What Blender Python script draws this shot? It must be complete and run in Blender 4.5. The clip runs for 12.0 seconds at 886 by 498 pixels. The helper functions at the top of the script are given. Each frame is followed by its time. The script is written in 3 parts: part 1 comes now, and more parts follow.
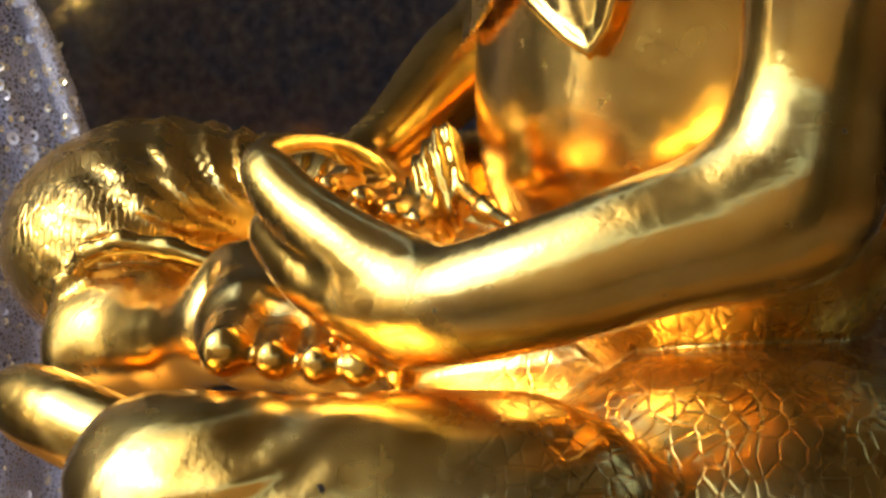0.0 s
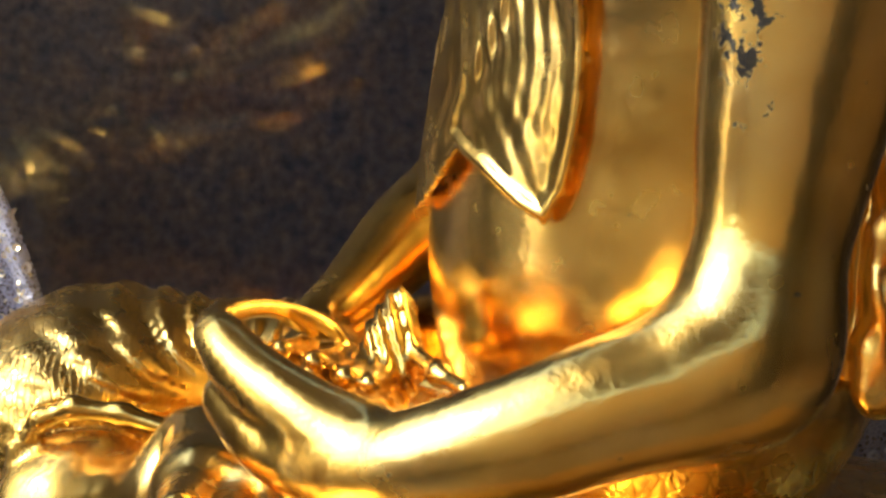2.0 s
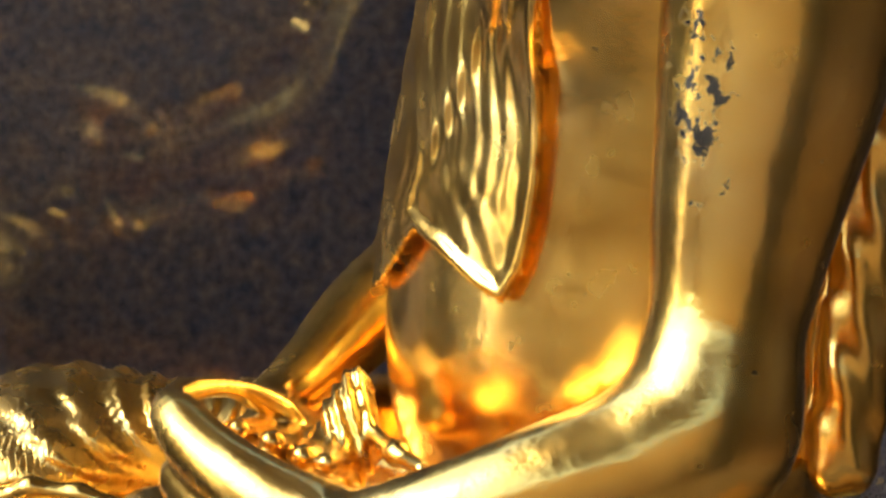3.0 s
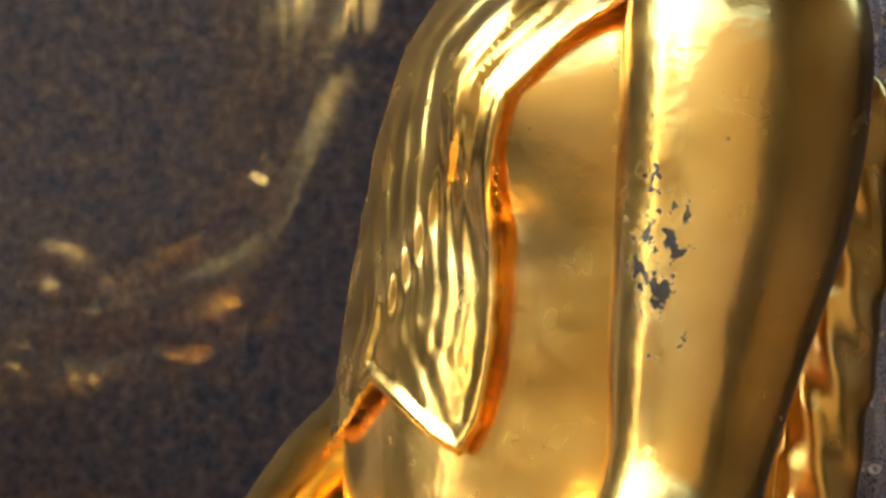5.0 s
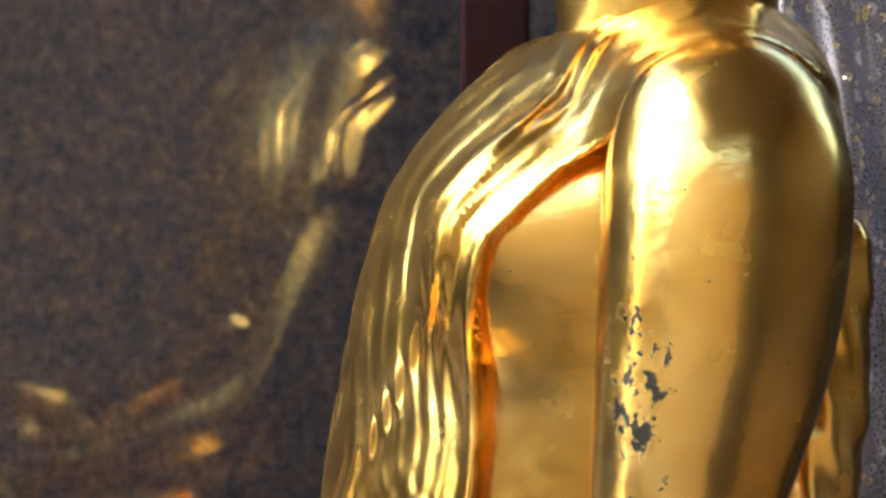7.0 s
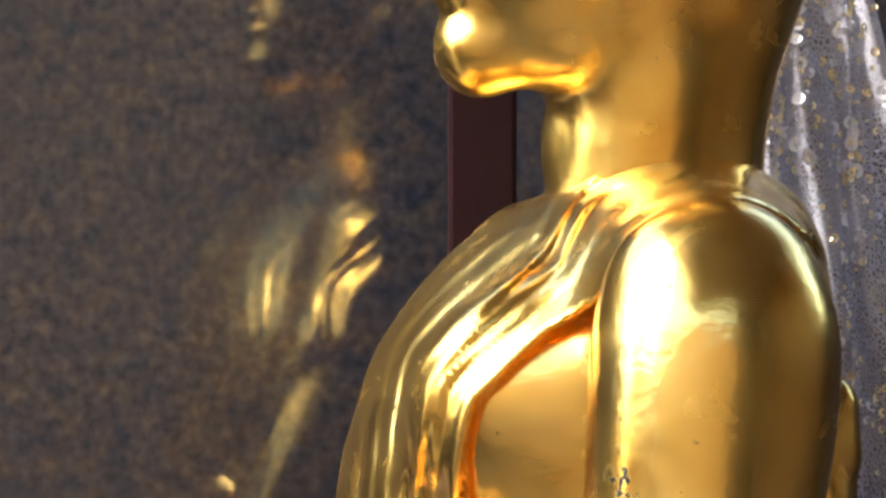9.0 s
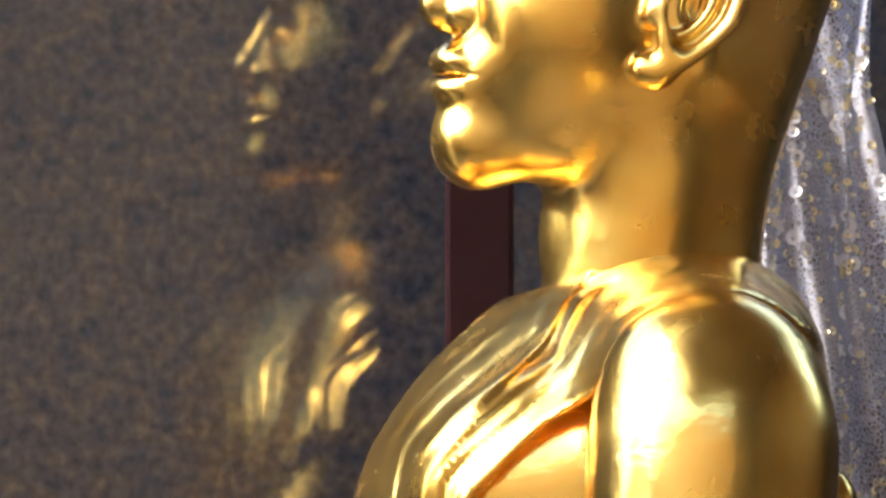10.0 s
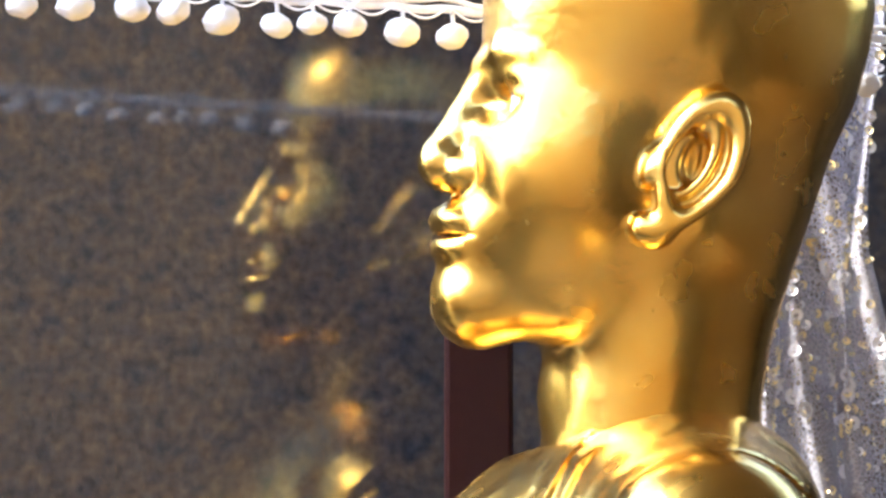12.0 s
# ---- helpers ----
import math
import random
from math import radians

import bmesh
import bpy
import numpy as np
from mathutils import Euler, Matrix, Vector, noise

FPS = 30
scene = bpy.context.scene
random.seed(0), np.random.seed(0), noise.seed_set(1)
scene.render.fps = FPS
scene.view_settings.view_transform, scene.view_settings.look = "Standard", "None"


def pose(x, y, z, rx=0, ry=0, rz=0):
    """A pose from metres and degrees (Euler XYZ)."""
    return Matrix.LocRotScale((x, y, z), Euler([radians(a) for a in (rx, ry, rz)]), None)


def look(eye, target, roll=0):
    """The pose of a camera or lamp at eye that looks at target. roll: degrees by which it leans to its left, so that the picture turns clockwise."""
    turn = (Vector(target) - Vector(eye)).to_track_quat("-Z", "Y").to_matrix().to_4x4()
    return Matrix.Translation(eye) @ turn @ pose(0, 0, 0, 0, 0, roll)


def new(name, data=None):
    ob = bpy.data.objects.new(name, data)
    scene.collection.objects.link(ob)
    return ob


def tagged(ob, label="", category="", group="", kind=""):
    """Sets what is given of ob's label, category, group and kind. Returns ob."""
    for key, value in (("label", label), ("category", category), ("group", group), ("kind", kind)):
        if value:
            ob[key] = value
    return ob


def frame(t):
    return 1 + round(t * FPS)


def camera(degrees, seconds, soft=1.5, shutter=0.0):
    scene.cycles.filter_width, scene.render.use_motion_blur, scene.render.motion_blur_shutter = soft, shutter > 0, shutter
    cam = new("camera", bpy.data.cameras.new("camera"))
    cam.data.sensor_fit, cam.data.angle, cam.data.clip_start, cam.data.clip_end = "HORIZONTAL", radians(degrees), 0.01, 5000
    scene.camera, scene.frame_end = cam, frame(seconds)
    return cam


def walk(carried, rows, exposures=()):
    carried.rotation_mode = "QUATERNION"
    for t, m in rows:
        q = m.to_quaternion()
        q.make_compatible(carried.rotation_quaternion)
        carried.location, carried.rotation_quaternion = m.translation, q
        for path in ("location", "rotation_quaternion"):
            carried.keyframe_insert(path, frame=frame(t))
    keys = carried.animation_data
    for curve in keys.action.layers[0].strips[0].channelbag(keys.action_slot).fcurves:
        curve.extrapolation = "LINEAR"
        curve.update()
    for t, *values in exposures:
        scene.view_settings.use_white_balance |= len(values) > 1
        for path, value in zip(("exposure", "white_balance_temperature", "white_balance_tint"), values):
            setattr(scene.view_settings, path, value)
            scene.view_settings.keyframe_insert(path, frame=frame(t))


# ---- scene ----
cam = camera(14.89, 12.0, soft=2.8)
PATH = [
    (0, 2.873, -14.474, 0.0),
    (0.5, 2.727, -13.875, 0.0),
    (1, 2.583, -13.182, 0.0),
    (1.5, 2.413, -12.437, 0.0),
    (2, 2.073, -11.694, 0.0),
    (2.5, 1.695, -11.05, 0.0),
    (3, 1.331, -10.357, 0.0),
    (3.5, 1.023, -9.675, 0.0),
    (5.5, 0.529, -7.149, 0.0),
    (6, 0.439, -6.538, 0.0),
    (6.5, 0.351, -5.944, 0.0),
    (8.5, 0.114, -3.386, 0.0),
    (9, 0.06, -2.626, 0.0),
    (9.5, 0.027, -1.877, 0.0),
    (10, 0.016, -1.057, 0.0),
    (10.5, 0.011, -0.338, 0.0),
    (11, 0.006, 0.392, 0.0),
    (11.5, 0.001, 1.02, 0.0),
    (12, 0, 1.633, 0.0),
]
walk(cam, [(t, pose(0, -1.68, 1.60, 90 + pitch, 0, yaw) @ pose(0, 0, 0, 0, 0, roll)) for t, yaw, pitch, roll in PATH],
     [(0.0, 1.00), (3.5, 1.72), (8.5, 2.10), (12.0, 2.48)])

# ---- light ----
SUN = Vector((-0.74, -0.06, 0.66)).normalized()
world = bpy.data.worlds.new("sky")
world.use_nodes = True
wn = world.node_tree.nodes
sky = wn.new("ShaderNodeTexSky")
sky.sky_type, sky.sun_disc = "NISHITA", False
sky.sun_elevation, sky.sun_rotation = math.asin(SUN.z), math.atan2(SUN.x, SUN.y)
world.node_tree.links.new(sky.outputs[0], wn["Background"].inputs[0])
wn["Background"].inputs[1].default_value = 0.27
scene.world = world
sun = new("sun", bpy.data.lights.new("sun", "SUN"))
sun.data.energy, sun.data.angle, sun.data.color = 1.5, radians(4.0), (1.0, 0.95, 0.86)
sun.matrix_world = look(SUN * 20, (0, 0, 1.4))


# ---- materials ----
def material(name):
    m = bpy.data.materials.new(name)
    m.use_nodes = True
    n, l = m.node_tree.nodes, m.node_tree.links
    return m, n, l, n["Principled BSDF"]


def tex(n, l, kind, scale, detail=4.0, coords="Object", **inputs):
    c = n.new("ShaderNodeTexCoord")
    t = n.new(kind)
    t.inputs["Scale"].default_value = scale
    if "Detail" in t.inputs:
        t.inputs["Detail"].default_value = detail
    for k, v in inputs.items():
        t.inputs[k].default_value = v
    l.new(c.outputs[coords], t.inputs["Vector"])
    return t


def ramp(n, l, src, stops):
    r = n.new("ShaderNodeValToRGB")
    e = r.color_ramp.elements
    while len(e) < len(stops):
        e.new(0.5)
    for el, (p, c) in zip(e, stops):
        el.position, el.color = p, (*c, 1.0) if len(c) == 3 else c
    l.new(src, r.inputs[0])
    return r


def mul(n, l, a, b, op="MULTIPLY"):
    m = n.new("ShaderNodeMath")
    m.operation = op
    for i, v in enumerate((a, b)):
        if isinstance(v, (int, float)):
            m.inputs[i].default_value = v
        else:
            l.new(v, m.inputs[i])
    return m.outputs[0]


def bump(n, l, b, height, strength, distance, under=None):
    k = n.new("ShaderNodeBump")
    k.inputs["Strength"].default_value, k.inputs["Distance"].default_value = strength, distance
    l.new(height, k.inputs["Height"])
    if under:
        l.new(under.outputs[0], k.inputs["Normal"])
    l.new(k.outputs[0], b.inputs["Normal"])
    return k


def plain(name, colour, rough=0.6, metal=0.0, vary=0.25, scale=8.0, depth=0.002):
    m, n, l, b = material(name)
    t = tex(n, l, "ShaderNodeTexNoise", scale, 6.0)
    lo, hi = [c * (1 - vary) for c in colour], [min(1, c * (1 + vary)) for c in colour]
    r = ramp(n, l, t.outputs[0], [(0.3, lo), (0.7, hi)])
    l.new(r.outputs[0], b.inputs["Base Color"])
    b.inputs["Roughness"].default_value, b.inputs["Metallic"].default_value = rough, metal
    f = tex(n, l, "ShaderNodeTexNoise", scale * 9, 4.0)
    bump(n, l, b, f.outputs[0], 0.3, depth)
    return m


def gold_material(name, cracked=False, cells=(1.2, 0.8, 0.55), lean=0.5, depth=0.0008, fade=(-0.06, 0.03)):
    m, n, l, b = material(name)
    big = tex(n, l, "ShaderNodeTexNoise", 14.0, 5.0)
    r = ramp(n, l, big.outputs[0], [(0.3, (0.74, 0.40, 0.065)), (0.5, (0.85, 0.53, 0.115)), (0.72, (0.92, 0.63, 0.20))])
    b.inputs["Metallic"].default_value = 1.0
    wear = tex(n, l, "ShaderNodeTexNoise", 38.0, 3.0)
    lo, hi = (0.19, 0.34) if cracked else (0.165, 0.30)
    rr = ramp(n, l, wear.outputs[0], [(0.25, (lo,) * 3), (0.75, (hi,) * 3)])
    l.new(rr.outputs[0], b.inputs["Roughness"])
    b.inputs["Coat Weight"].default_value, b.inputs["Coat Roughness"].default_value = 0.05 if cracked else 0.1, 0.05
    soft = tex(n, l, "ShaderNodeTexNoise", 48.0, 4.0)
    swell = tex(n, l, "ShaderNodeTexNoise", 17.0, 2.0)
    k = bump(n, l, b, swell.outputs[0], 0.5, 0.0030)
    k = bump(n, l, b, soft.outputs[0], 0.45, 0.0015, k)
    fine = tex(n, l, "ShaderNodeTexNoise", 330.0, 4.0)
    k = bump(n, l, b, fine.outputs[0], 0.3, 0.0004, k)
    tone = r.outputs[0]
    if cracked:
        c = n.new("ShaderNodeTexCoord")
        warp = tex(n, l, "ShaderNodeTexNoise", 22.0, 2.0)
        mp = n.new("ShaderNodeMapping")
        mp.inputs["Scale"].default_value, mp.inputs["Rotation"].default_value = cells, (0, lean, 0)
        l.new(c.outputs["Object"], mp.inputs["Vector"])
        add = n.new("ShaderNodeVectorMath")
        add.operation = "MULTIPLY_ADD"
        l.new(warp.outputs["Color"], add.inputs[0])
        add.inputs[1].default_value = (0.02, 0.02, 0.02)
        l.new(mp.outputs[0], add.inputs[2])
        v = n.new("ShaderNodeTexVoronoi")
        v.inputs["Scale"].default_value, v.feature = 92.0, "DISTANCE_TO_EDGE"
        l.new(add.outputs[0], v.inputs["Vector"])
        cr = ramp(n, l, v.outputs["Distance"], [(0.0, (0, 0, 0)), (0.10, (1, 1, 1))])
        sep = n.new("ShaderNodeSeparateXYZ")
        l.new(c.outputs["Object"], sep.inputs[0])
        near = n.new("ShaderNodeMapRange")
        near.inputs["From Min"].default_value, near.inputs["From Max"].default_value = fade
        l.new(mul(n, l, sep.outputs[0], mul(n, l, big.outputs[0], 0.06), "ADD"), near.inputs["Value"])
        k = bump(n, l, b, cr.outputs[0], 0.32, depth, k)
        l.new(mul(n, l, near.outputs[0], 0.36), k.inputs["Strength"])
        # darker, browner colour along the crack lines
        crack_tint = ramp(n, l, v.outputs["Distance"], [(0.0, (0.60, 0.50, 0.38)), (0.05, (1, 1, 1))])
        mx = n.new("ShaderNodeMixRGB")
        mx.blend_type = "MULTIPLY"
        l.new(mul(n, l, near.outputs[0], 0.8), mx.inputs[0])
        l.new(tone, mx.inputs[1])
        l.new(crack_tint.outputs[0], mx.inputs[2])
        tone = mx.outputs[0]
    else:
        # rubbed patch on the upper arm, where the leaf has come away
        c = n.new("ShaderNodeTexCoord")
        mp = n.new("ShaderNodeMapping")
        mp.vector_type = "TEXTURE"
        mp.inputs["Location"].default_value, mp.inputs["Scale"].default_value = (0.0738, -0.245, 1.4058), (0.026, 0.05, 0.066)
        l.new(c.outputs["Object"], mp.inputs["Vector"])
        ln = n.new("ShaderNodeVectorMath")
        ln.operation = "LENGTH"
        l.new(mp.outputs[0], ln.inputs[0])
        near_patch = ramp(n, l, ln.outputs["Value"], [(0.35, (1, 1, 1)), (1.0, (0, 0, 0))])
        spots = tex(n, l, "ShaderNodeTexNoise", 105.0, 5.0, Roughness=0.6)
        sp = mul(n, l, spots.outputs[0], mul(n, l, near_patch.outputs[0], 0.20), "ADD")
        mask = ramp(n, l, sp, [(0.70, (0, 0, 0)), (0.735, (1, 1, 1))])
        mx = n.new("ShaderNodeMixRGB")
        l.new(mask.outputs[0], mx.inputs[0])
        l.new(tone, mx.inputs[1])
        mx.inputs[2].default_value = (0.022, 0.018, 0.013, 1)
        tone = mx.outputs[0]
        l.new(mul(n, l, 1.0, mul(n, l, mask.outputs[0], 0.85), "SUBTRACT"), b.inputs["Metallic"])
    l.new(tone, b.inputs["Base Color"])
    return m


def granite_material():
    m, n, l, b = material("polished_granite")
    v = tex(n, l, "ShaderNodeTexNoise", 150.0, 2.0)
    f = tex(n, l, "ShaderNodeTexNoise", 66.0, 4.0)
    big = tex(n, l, "ShaderNodeTexNoise", 5.0, 3.0)
    r = ramp(n, l, f.outputs[0], [(0.32, (0.028, 0.033, 0.046)), (0.5, (0.052, 0.048, 0.050)), (0.68, (0.080, 0.062, 0.050))])
    r2 = ramp(n, l, v.outputs[0], [(0.30, (0.62, 0.62, 0.65)), (0.52, (1.0, 1.0, 1.0)), (0.72, (1.40, 1.36, 1.36))])
    mx = n.new("ShaderNodeMixRGB")
    mx.blend_type = "MULTIPLY"
    mx.inputs[0].default_value = 1.0
    l.new(r.outputs[0], mx.inputs[1])
    l.new(r2.outputs[0], mx.inputs[2])
    l.new(mx.outputs[0], b.inputs["Base Color"])
    rr = ramp(n, l, big.outputs[0], [(0.3, (0.03,) * 3), (0.7, (0.07,) * 3)])
    l.new(rr.outputs[0], b.inputs["Roughness"])
    b.inputs["IOR"].default_value = 1.55
    return m


GOLD, GOLD_CLOTH = gold_material("gilded_bronze"), gold_material("gilded_cloth", cracked=True)
GOLD_KNEE = gold_material("gilded_knee_cloth", True, (3.2, 1.0, 0.9), -0.7, 0.0008, (-0.14, -0.22))
GRANITE = granite_material()
EYE = plain("grey_painted_eye", (0.42, 0.44, 0.50), 0.25)


# ---- building blocks ----
def link(name, bm, mat, parent=None, label="", smooth=False):
    me = bpy.data.meshes.new(name)
    bm.to_mesh(me)
    bm.free()
    me.materials.append(mat)
    if smooth:
        me.shade_smooth()
    ob = new(name, me)
    if parent:
        ob.parent = parent
    if label:
        ob["label"] = label
    return ob


def part(name, bm, mat, parent, label="", smooth=False):
    return link(name, bm, mat, parent, label, smooth)


def box(bm, lo, hi, bevel=0.0):
    m = Matrix.LocRotScale([(a + b) / 2 for a, b in zip(lo, hi)], None, [b - a for a, b in zip(lo, hi)])
    vs = bmesh.ops.create_cube(bm, size=1.0, matrix=m)["verts"]
    if bevel:
        es = list({e for v in vs for e in v.link_edges})
        bmesh.ops.bevel(bm, geom=es, offset=bevel, segments=2, affect="EDGES", profile=0.5)
    return bm


def slab(name, lo, hi, mat, label="", category="", bevel=0.004, turn=None):
    ob = link(name, box(bmesh.new(), lo, hi, bevel), mat)
    if turn is not None:
        ob.matrix_world = turn
    return tagged(ob, label, category, kind="structure")


# ---- the shrine and its court: side walls and ceiling unseen, shaping the reflections ----
STONE = plain("brown_floor_tile", (0.13, 0.095, 0.06), 0.5)
OCHRE = plain("orange_plaster", (0.80, 0.48, 0.22), 0.8)
BROWN = plain("dark_brown_wood", (0.085, 0.05, 0.022), 0.5)
CEIL = plain("brown_ceiling_board", (0.20, 0.15, 0.09), 0.7)
TURN = pose(0, 0.44, 0, 0, 0, 9.4)
slab("ground", (-60, -60, -0.10), (60, 60, 0.0), STONE, "brown stone paved court and shrine floor", "floor", 0.0)
slab("wall_north", (-4.5, 0.0, 0.0), (3.2, 0.12, 1.90), GRANITE, "dark speckled polished granite wall behind the statue", "wall", turn=TURN)
# unseen dark walls, added to darken what the gold mirrors on its right
slab("unseen_wall_east", (2.4, -3.2, 0.0), (2.55, 0.9, 3.4), BROWN, "unseen dark brown side wall, added to darken reflections", "wall")
# unseen orange walls, added so the gold's front and left mirror warm colour
slab("unseen_wall_south", (-4.6, -3.35, 0.0), (0.90, -3.2, 3.0), OCHRE, "unseen pale orange wall, added for the gold to reflect", "wall")
slab("unseen_wall_south", (0.90, -3.35, 0.0), (2.55, -3.2, 3.4), BROWN, "unseen dark brown rear wall, added to darken reflections", "wall")
slab("unseen_wall_west", (-4.6, -3.2, 0.0), (-4.45, -0.5, 2.5), OCHRE, "unseen pale orange wall, added for the gold to reflect", "wall")
# unseen; its edges are set to keep sky off the gold's upper sides
slab("ceiling", (-1.15, -3.2, 3.4), (2.55, 1.6, 3.5), CEIL, "unseen brown ceiling over the shrine, sized to block sky reflections", "ceiling")

# ---- the statue: one skin round a field of rounded forms ----
A = np.array


def smin(a, b, k):
    h = np.clip(0.5 + 0.5 * (b - a) / k, 0, 1)
    return b + (a - b) * h - k * h * (1 - h)


def smax(a, b, k):
    return -smin(-a, -b, k)


def step(a, b, x):
    t = np.clip((x - a) / (b - a), 0, 1)
    return t * t * (3 - 2 * t)


def ball(p, c, r):
    return np.linalg.norm(p - A(c, p.dtype), axis=1) - r


def egg(p, c, r, turn=None):
    d = p - A(c, p.dtype)
    if turn is not None:
        d = d @ turn.astype(p.dtype)
    r = A(r, p.dtype)
    k0 = np.linalg.norm(d / r, axis=1)
    k1 = np.linalg.norm(d / (r * r), axis=1) + 1e-6
    return k0 * (k0 - 1) / k1


def limb(p, a, b, ra, rb):
    a, b = A(a, p.dtype), A(b, p.dtype)
    ab = b - a
    t = np.clip((p - a) @ ab / (ab @ ab), 0, 1)
    return np.linalg.norm(p - a - t[:, None] * ab, axis=1) - (ra + (rb - ra) * t)


def chain(p, rows, k=0.01):
    d = None
    for (a, ra), (b, rb) in zip(rows, rows[1:]):
        e = limb(p, a, b, ra, rb)
        d = e if d is None else smin(d, e, k)
    return d


def area(x, z, corners):
    """Signed distance to a closed outline in the x-z plane, negative inside."""
    best, inside = np.full(x.shape, 1e9, x.dtype), np.zeros(x.shape, bool)
    for (x0, _, z0), (x1, _, z1) in zip(corners, corners[1:] + corners[:1]):
        ex, ez, wx, wz = x1 - x0, z1 - z0, x - x0, z - z0
        t = np.clip((wx * ex + wz * ez) / (ex * ex + ez * ez), 0, 1)
        best = np.minimum(best, (wx - t * ex) ** 2 + (wz - t * ez) ** 2)
        inside ^= ((z0 > z) != (z1 > z)) & (wx < ex * wz / (ez if ez else 1e-9))
    return np.sqrt(best) * np.where(inside, -1, 1)


def beside(x, z, line):
    """Distance from an open line in the x-z plane."""
    best = np.full(x.shape, 1e9, x.dtype)
    for (x0, _, z0), (x1, _, z1) in zip(line, line[1:]):
        ex, ez, wx, wz = x1 - x0, z1 - z0, x - x0, z - z0
        t = np.clip((wx * ex + wz * ez) / (ex * ex + ez * ez), 0, 1)
        best = np.minimum(best, (wx - t * ex) ** 2 + (wz - t * ez) ** 2)
    return np.sqrt(best)


def eased(corners, first, last, n=4):
    """Rounds the outline between two of its corners."""
    out = list(corners[:first])
    for i in range(first, last):
        p0, p1, p2, p3 = (A(corners[k]) for k in (i - 1, i, i + 1, i + 2))
        for t in np.arange(n) / n:
            out.append(tuple(0.5 * (2 * p1 + (p2 - p0) * t + (2 * p0 - 5 * p1 + 4 * p2 - p3) * t * t + (3 * p1 - p0 - 3 * p2 + p3) * t ** 3)))
    return out + list(corners[last:])


def turn_z(degrees):
    a = radians(degrees)
    return A([[math.cos(a), -math.sin(a), 0], [math.sin(a), math.cos(a), 0], [0, 0, 1]])


def smooth_rows(rows, n=14):
    """A tapered line of points and radii, eased through its rows."""
    pts = A([(*c, r) for c, r in rows])
    pts = np.vstack([2 * pts[0] - pts[1], pts, 2 * pts[-1] - pts[-2]])
    out = []
    for i in range(1, len(pts) - 2):
        for t in np.arange(n) / n:
            p0, p1, p2, p3 = pts[i - 1:i + 3]
            out.append(0.5 * (2 * p1 + (p2 - p0) * t + (2 * p0 - 5 * p1 + 4 * p2 - p3) * t * t + (3 * p1 - p0 - 3 * p2 + p3) * t ** 3))
    out.append(pts[-2])
    return [(tuple(v[:3]), v[3]) for v in out]


def tube(p, rows):
    d = np.full(len(p), 0.07, p.dtype)
    c = A([r[0] for r in rows])
    big = max(r[1] for r in rows) + 0.035
    m = np.all((p > c.min(0) - big) & (p < c.max(0) + big), axis=1)
    q = p[m]
    e = d[m]
    for (a, ra), (b, rb) in zip(rows, rows[1:]):
        e = np.minimum(e, limb(q, a, b, ra, rb))
    d[m] = e
    return d


def within(p, f, lo, hi):
    """f inside a box, a safe distance outside it."""
    d = np.full(len(p), 0.07, p.dtype)
    m = np.all((p > A(lo, p.dtype)) & (p < A(hi, p.dtype)), axis=1)
    if m.any():
        d[m] = f(p[m])
    return d


BODY = turn_z(17)
ROBE = [(0.073, -0.055, 1.5683), (0.0917, -0.06, 1.5757), (0.1133, -0.06, 1.5787), (0.1384, -0.05, 1.5739), (0.1707, 0.0, 1.5751), (0.2157, 0.0, 1.5288), (0.2161, 0.0, 1.467), (0.1815, -0.08, 1.5162), (0.1607, -0.1, 1.5397), (0.1404, -0.12, 1.5516), (0.1188, -0.13, 1.5537), (0.0981, -0.13, 1.546), (0.0801, -0.13, 1.5312), (0.0646, -0.13, 1.5079), (0.0439, -0.13, 1.4934), (0.0232, -0.13, 1.4734), (0.0106, -0.13, 1.4594), (0.0049, -0.13, 1.4347), (0.0034, -0.13, 1.4111), (0.005, -0.13, 1.3901), (0.0061, -0.13, 1.3637), (0.003, -0.13, 1.332), (-0.0033, -0.13, 1.3053), (-0.0101, -0.13, 1.2936), (-0.0219, -0.13, 1.2986), (-0.0364, -0.13, 1.3085), (-0.0524, -0.12, 1.3173), (-0.0756, -0.08, 1.2737), (-0.1213, -0.05, 1.2674), (-0.1093, 0.0, 1.5625), (-0.026, 0.05, 1.5758), (0.0391, 0.0, 1.5625), (0.0419, -0.055, 1.5407), (0.0568, -0.055, 1.5561)]
OVER = [(0.073, -0.055, 1.5683), (0.0816, -0.1, 1.5647), (0.0546, -0.12, 1.5287), (0.0232, -0.13, 1.4981), (0.0025, -0.13, 1.4669), (-0.005, -0.13, 1.4425), (-0.0128, -0.13, 1.4163), (-0.0245, -0.13, 1.3874), (-0.0363, -0.13, 1.361), (-0.0468, -0.13, 1.3372), (-0.0529, -0.12, 1.3173), (-0.0756, -0.08, 1.2737), (-0.1213, -0.05, 1.2674), (-0.1093, 0.0, 1.5625), (-0.026, 0.05, 1.5758), (0.0391, 0.0, 1.5625), (0.0419, -0.055, 1.5407), (0.0568, -0.055, 1.5561)]
HEM = ROBE[6:23]
ROBE, OVER = eased(ROBE, 7, 22, 3), eased(OVER, 2, 10, 3)
